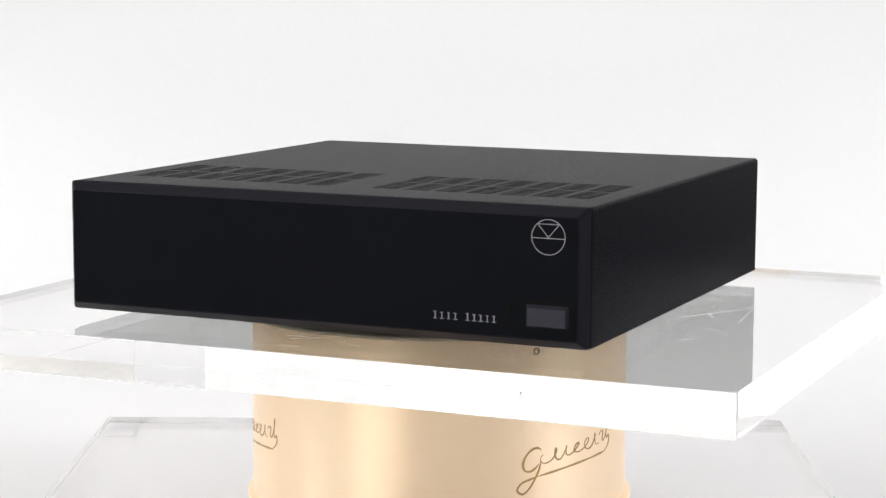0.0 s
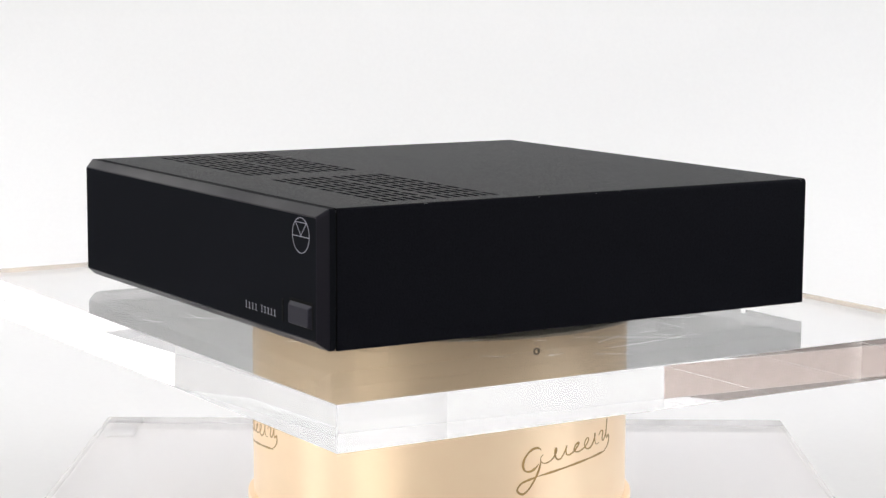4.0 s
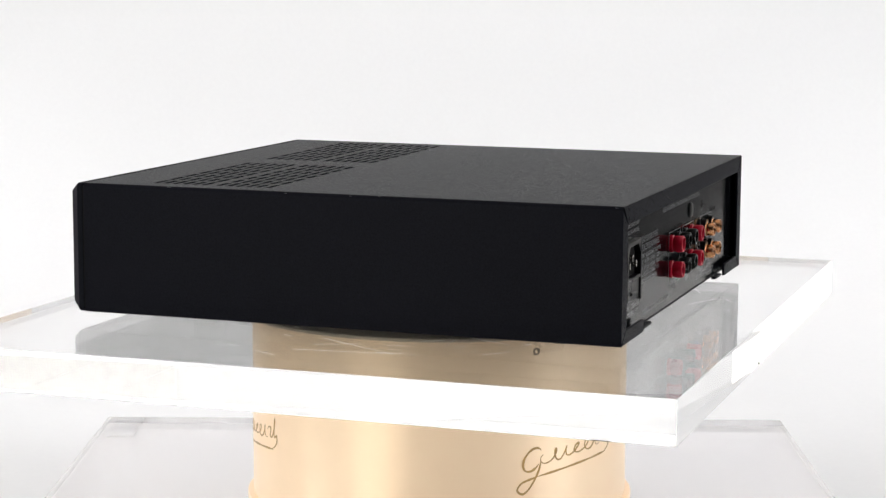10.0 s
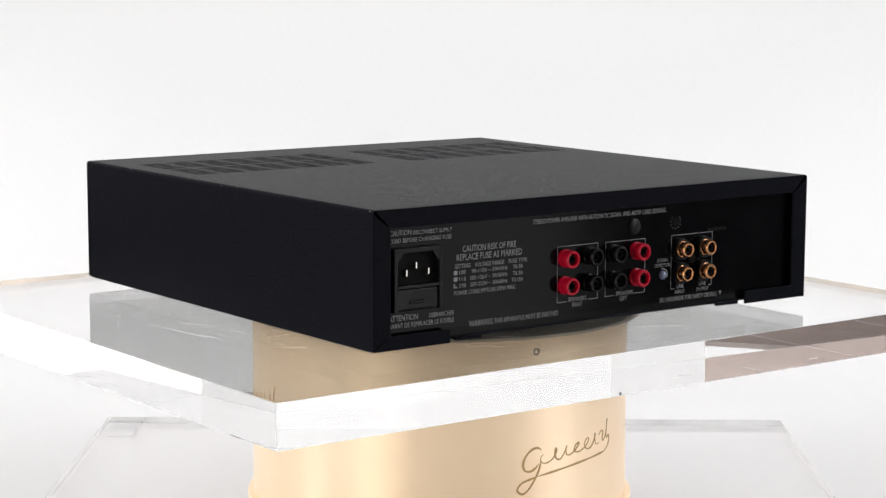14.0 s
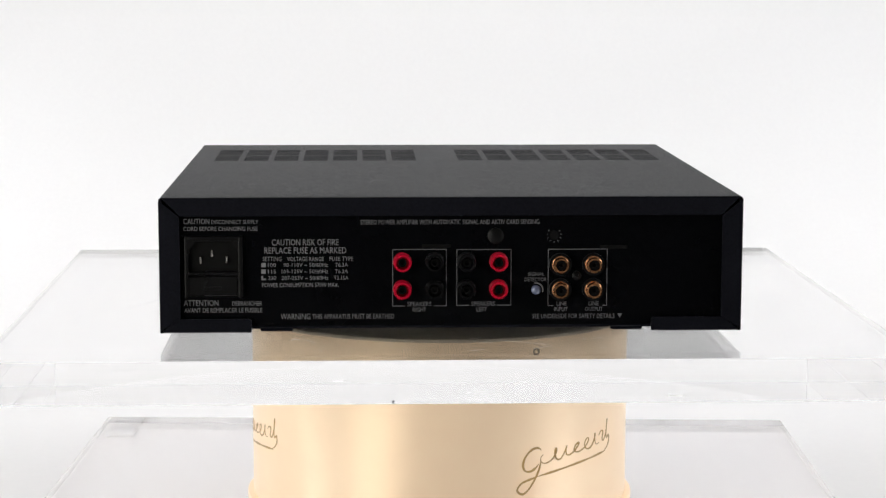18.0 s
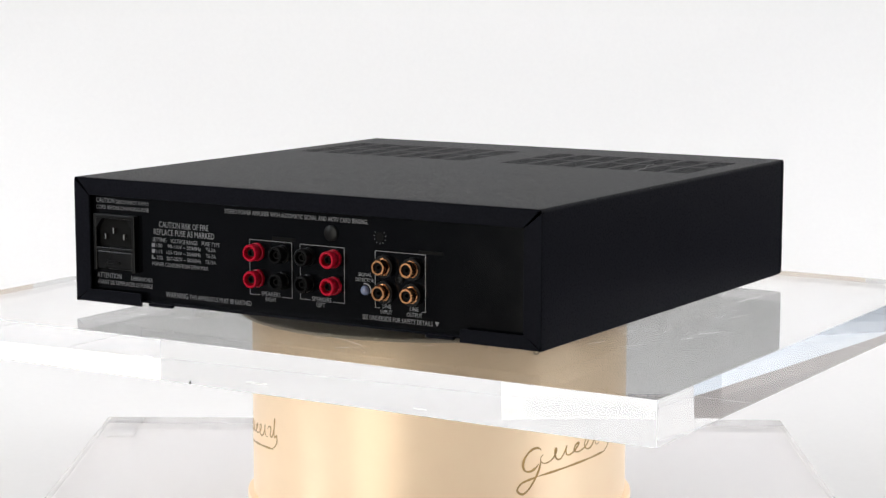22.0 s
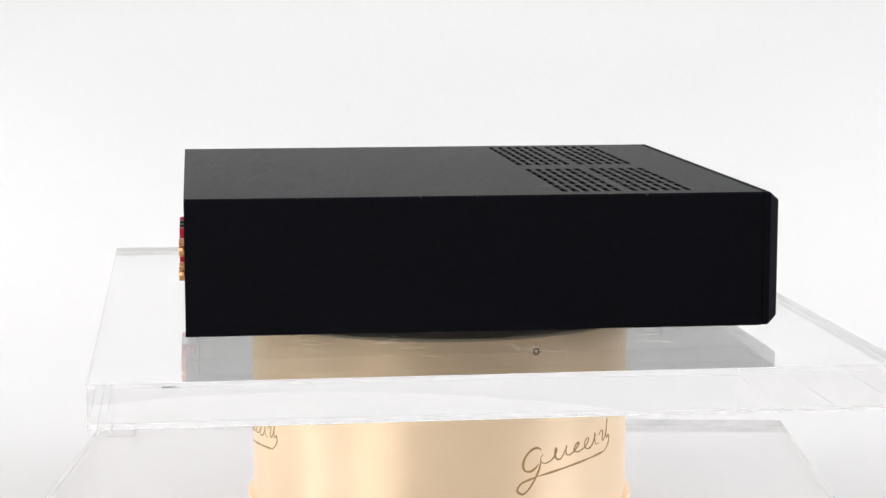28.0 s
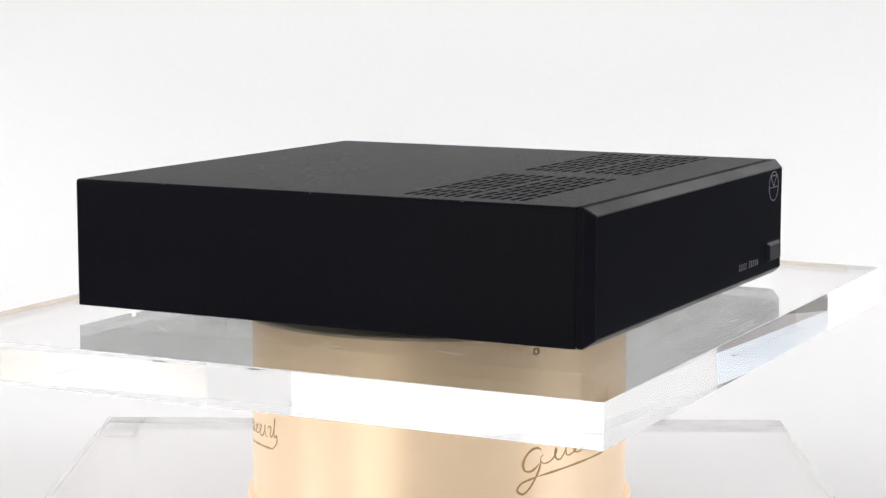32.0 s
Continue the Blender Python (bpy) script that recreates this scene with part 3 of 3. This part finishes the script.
    ia, ib, ja, jb = 0.1147, 0.1462, 0.0180, 0.0518
    frame_pts = [(ia, ja), (ib, ja), (ib, jb), (ia, jb)]
    on_rear("inlet_frame", join(plate_rear([(ia, ja), (ia + 0.0022, ja), (ia + 0.0022, jb), (ia, jb)], 0, 0.004, 0.0004), plate_rear([(ib - 0.0022, ja), (ib, ja), (ib, jb), (ib - 0.0022, jb)], 0, 0.004, 0.0004), plate_rear([(ia + 0.002, jb - 0.0024), (ib - 0.002, jb - 0.0024), (ib - 0.002, jb), (ia + 0.002, jb)], 0, 0.004, 0.0004), plate_rear([(ia + 0.002, 0.0304), (ib - 0.002, 0.0304), (ib - 0.002, 0.0322), (ia + 0.002, 0.0322)], 0, 0.004, 0.0004)), PLASTIC, "black plastic mains inlet frame")
    # flat black sheet in place of the shaded well
    on_rear("inlet_well", plate_rear(frame_pts, -0.0008, 0.0004), DARK)
    for s, x in ((1, ia + 0.0022), (-1, ib - 0.0022)):
        on_rear("inlet_corner", plate_rear([(x, 0.0496), (x, 0.0440), (x + s * 0.0045, 0.0496)], 0, 0.0037), PLASTIC)
    for x, z in ((0.1376, 0.0386), (0.1314, 0.0424), (0.1234, 0.0388)):
        on_rear("pin", box(x - 0.0005, x + 0.0005, py, py + 0.0032, z0 + z - 0.0018, z0 + z + 0.0018, 0.0002, 1), STEEL)
    on_rear("fuse_drawer", plate_rear([(0.1172, 0.0190), (0.1448, 0.0190), (0.1448, 0.0300), (0.1172, 0.0300)], 0.0002, 0.0032, 0.0008), PLASTIC)
    on_rear("drawer_latch", box(0.1262, 0.1362, py + 0.003, py + 0.0042, z0 + 0.0222, z0 + 0.0242, 0.0005, 1), PLASTIC)

    # speaker posts
    def post(x, z, mat, kind):
        p = on_rear("speaker_post", turned_rear([(0, 0), (0.0052, 0), (0.0052, 0.0015), (0.0045, 0.002), (0.0045, 0.0024), (0.0047, 0.0028), (0.0049, 0.0032), (0.0049, 0.0072), (0.0045, 0.0078), (0.0036, 0.0078), (0.0034, 0.0072), (0.0034, 0.003), (0, 0.003)], x, z, 28), mat, kind)
        smooth(p, 40)
        smooth(part("socket", turned_rear([(0, 0.0028), (0.0022, 0.0028), (0.0022, 0.0062), (0.0015, 0.0062), (0.0014, 0.004), (0, 0.004)], x, z, 20), DARK, p), 40)
    for x in (0.0273, -0.0257):
        for z in (0.0371, 0.0219):
            post(x, z, RED, "red plastic speaker terminal")
    for x in (0.0096, -0.0081):
        for z in (0.0371, 0.0219):
            post(x, z, PLASTIC, "black plastic speaker terminal")
    # line sockets
    for x in (-0.0598, -0.0780):
        for z in (0.0355, 0.0214):
            p = on_rear("line_socket", turned_rear([(0, 0), (0.0058, 0), (0.0058, 0.0025), (0.0046, 0.0026), (0.0046, 0.0030), (0.0042, 0.0033), (0.0042, 0.0076), (0.0039, 0.0080), (0.0031, 0.0080), (0.0029, 0.0076), (0.0029, 0.003), (0, 0.003)], x, z, 28), GOLD, "gold-plated line socket")
            smooth(p, 40)
            smooth(part("socket_core", turned_rear([(0, 0.0028), (0.0028, 0.0028), (0.0028, 0.0066), (0.0012, 0.0066), (0.0011, 0.004), (0, 0.004)], x, z, 20), DARK, p), 40)
            smooth(part("collar", turned_rear([(0.0048, 0.0001), (0.0062, 0.0001), (0.0062, 0.0030), (0.0048, 0.0030)], x, z, 24), PLASTIC, p), 40)
    smooth(on_rear("screw", turned_rear([(0, 0), (0.0026, 0), (0.0026, 0.0008), (0.0018, 0.0014), (0.001, 0.0014), (0.0009, 0.0008), (0, 0.0008)], -0.0691, 0.0289, 24), PLASTIC), 40)
    smooth(on_rear("detector_lens", turned_rear([(0, 0), (0.0027, 0), (0.0026, 0.001), (0.0016, 0.002), (0, 0.0024)], -0.0465, 0.0211, 24), LENS, "small bluish signal detector lens"), 60)
    arc = bmesh.new()
    ends = None
    for k in range(15):
        a = radians(-20 + k * 125 / 14)
        cur = [arc.verts.new((-0.0465 - r * math.cos(a), py + d, z0 + 0.0211 + r * math.sin(a))) for r in (0.0034, 0.0041) for d in (-0.0001, 0.00012)]
        if ends:
            for p, q in ((0, 1), (1, 3), (3, 2), (2, 0)):
                arc.faces.new((ends[p], ends[q], cur[q], cur[p]))
        ends = cur
    bmesh.ops.recalc_face_normals(arc, faces=arc.faces[:])
    on_rear("printed_arc", arc, INK)
    smooth(on_rear("blanking_plug", turned_rear([(0, 0), (0.0045, 0), (0.0045, 0.0006), (0.0040, 0.0010), (0, 0.0011)], -0.0240, 0.0512, 32), PLASTIC), 40)
    # flat black disc for the dark of the hole
    smooth(on_rear("trimmer_hole", turned_rear([(0, 0.0001), (0.0026, 0.0001), (0.0026, 0.0002), (0, 0.0002)], -0.0563, 0.0515, 24), DARK), 40)
    for k in range(9):
        a = radians(-40 + k * 260 / 8)
        m = Matrix.Translation((-0.0563, py, z0 + 0.0515)) @ Matrix.Rotation(-a, 4, "Y") @ Matrix.Translation((-0.0038, 0, 0))
        bm = box(-0.0004, 0.0004, -0.0001, 0.0001, -0.00012, 0.00012)
        bmesh.ops.transform(bm, matrix=m, verts=bm.verts[:])
        on_rear("tick_mark", bm, FAINT_INK)
    # black strips laid on the panel where the slots would be in shade
    on_rear("slot", box(-0.0967, -0.0817, py - 0.0002, py + 0.0002, z0 + 0.0440, z0 + 0.0458), DARK)
    on_rear("slot", box(0.0005, 0.0165, py - 0.0002, py + 0.0002, z0 + 0.0447, z0 + 0.0466), DARK)
    # printed frames
    tk = 0.00035

    def line(xa, xb, za, zb):
        return box(min(xa, xb), max(xa, xb), py - 0.0001, py + 0.00012, z0 + min(za, zb), z0 + max(za, zb))
    for xl, xr, zt, zb, gl, gr in ((0.0328, 0.0029, 0.0440, 0.0122, 0.0258, 0.0100), (-0.0025, -0.0328, 0.0438, 0.0124, -0.0095, -0.0250), (-0.0530, -0.0859, 0.0438, 0.0120, -0.0562, -0.0835)):
        on_rear("printed_frame", join(line(xl, xr, zt, zt - tk), line(xl, xl - tk, zt, zb), line(xr + tk, xr, zt, zb), line(xl, gl, zb, zb + tk), line(gr, xr, zb, zb + tk)), INK)
    for words, xa, xb, za, zb in (
            ("CAUTION", 0.1468, 0.1326, 0.0583, 0.0612), ("DISCONNECT SUPPLY", 0.1315, 0.1060, 0.0583, 0.0605), ("CORD BEFORE CHANGING FUSE", 0.1469, 0.1064, 0.0545, 0.0568),
            ("CAUTION RISK OF FIRE", 0.0988, 0.0622, 0.0463, 0.0498), ("REPLACE FUSE AS MARKED", 0.1028, 0.0580, 0.0418, 0.0453),
            ("SETTING", 0.1038, 0.0935, 0.0377, 0.0401), ("VOLTAGE RANGE", 0.0904, 0.0704, 0.0376, 0.0400), ("FUSE TYPE", 0.0672, 0.0542, 0.0377, 0.0400),
            ("100", 0.1010, 0.0966, 0.0344, 0.0366), ("90-110V ~ 50/60Hz", 0.0925, 0.0680, 0.0344, 0.0366), ("T6.3A", 0.0643, 0.0572, 0.0344, 0.0366),
            ("115", 0.1010, 0.0966, 0.0308, 0.0330), ("103-126V ~ 50/60Hz", 0.0935, 0.0680, 0.0308, 0.0330), ("T6.3A", 0.0643, 0.0572, 0.0308, 0.0330),
            ("230", 0.1010, 0.0966, 0.0272, 0.0294), ("207-253V ~ 50/60Hz", 0.0935, 0.0680, 0.0272, 0.0294), ("T3.15A", 0.0650, 0.0570, 0.0272, 0.0294),
            ("POWER CONSUMPTION 570W MAX.", 0.1043, 0.0623, 0.0232, 0.0256),
            ("ATTENTION", 0.1472, 0.1283, 0.0130, 0.0162), ("DEBRANCHER", 0.1208, 0.1044, 0.0130, 0.0155), ("AVANT DE REMPLACER LE FUSIBLE", 0.1470, 0.1044, 0.0092, 0.0118),
            ("WARNING", 0.0943, 0.0780, 0.0052, 0.0085), ("THIS APPARATUS MUST BE EARTHED", 0.0769, 0.0318, 0.0054, 0.0081),
            ("STEREO POWER AMPLIFIER WITH AUTOMATIC SIGNAL AND AKTIV CARD SENSING.", 0.0502, -0.0486, 0.0577, 0.0603),
            ("SPEAKERS", 0.0245, 0.0113, 0.0122, 0.0147), ("RIGHT", 0.0216, 0.0142, 0.0091, 0.0115), ("SPEAKERS", -0.0108, -0.0238, 0.0122, 0.0147), ("LEFT", -0.0137, -0.0195, 0.0091, 0.0115),
            ("SIGNAL", -0.0421, -0.0510, 0.0288, 0.0309), ("DETECTOR", -0.0402, -0.0523, 0.0258, 0.0279),
            ("LINE", -0.0580, -0.0635, 0.0122, 0.0145), ("INPUT", -0.0566, -0.0642, 0.0090, 0.0113), ("LINE", -0.0758, -0.0813, 0.0122, 0.0145), ("OUTPUT", -0.0737, -0.0836, 0.0090, 0.0113),
            ("SEE UNDERSIDE FOR SAFETY DETAILS", -0.0446, -0.0903, 0.0050, 0.0076)):
        on_rear("printed_line", text_mesh(words, xa, xb, z0 + za, z0 + zb, py + 0.00012), INK)
    for k, z in enumerate((0.0343, 0.0308, 0.0272)):
        on_rear("printed_square", line(0.1046, 0.1022, z, z + 0.0023) if k < 2 else join(line(0.1046, 0.1038, z, z + 0.0023), line(0.1038, 0.1022, z, z + 0.0008)), INK)
    on_rear("printed_arrow", prism([(-0.0918, 0.0076), (-0.0944, 0.0076), (-0.0931, 0.0052)], Matrix.Translation((0, py + 0.00012, z0)) @ Matrix.Rotation(radians(90), 4, "X"), 0.0002), INK)
    # feet
    for x in (-0.105, 0.105):
        for y in (-0.105, 0.105):
            put(smooth(part("foot", turned([(0, 0), (0.008, 0), (0.009, 0.0008), (0.0095, AG), (0, AG + 0.0008)], 28, Matrix.Translation((x, y, 0))), BLACK_RUBBER, amp), 40))
    return amp


setting()
stand()
platter, plate = platter_and_plate()
amp = amplifier()


def motions():
    """The platter turns evenly, and with it the plate and the amplifier."""
    times = [2.0 * k for k in range(17)]

    def turn(t):
        return Matrix.Rotation(-radians(A0 + RATE * t), 4, "Z")
    walk(platter, [(t, pose(0, 0, PLATE_TOP - PLATE_T - 0.0028) @ turn(t) @ pose(0, 0, 0, -0.19, 0, 0.24)) for t in times])
    walk(plate, [(t, pose(0, 0, PLATE_TOP) @ turn(t) @ pose(0, 0, 0, -0.19, 0, 0.24)) for t in times])
    walk(amp, [(t, pose(0, 0, PLATE_TOP) @ turn(t) @ pose(0, 0, 0.0003, -0.155, 0.08, 0)) for t in times])


motions()
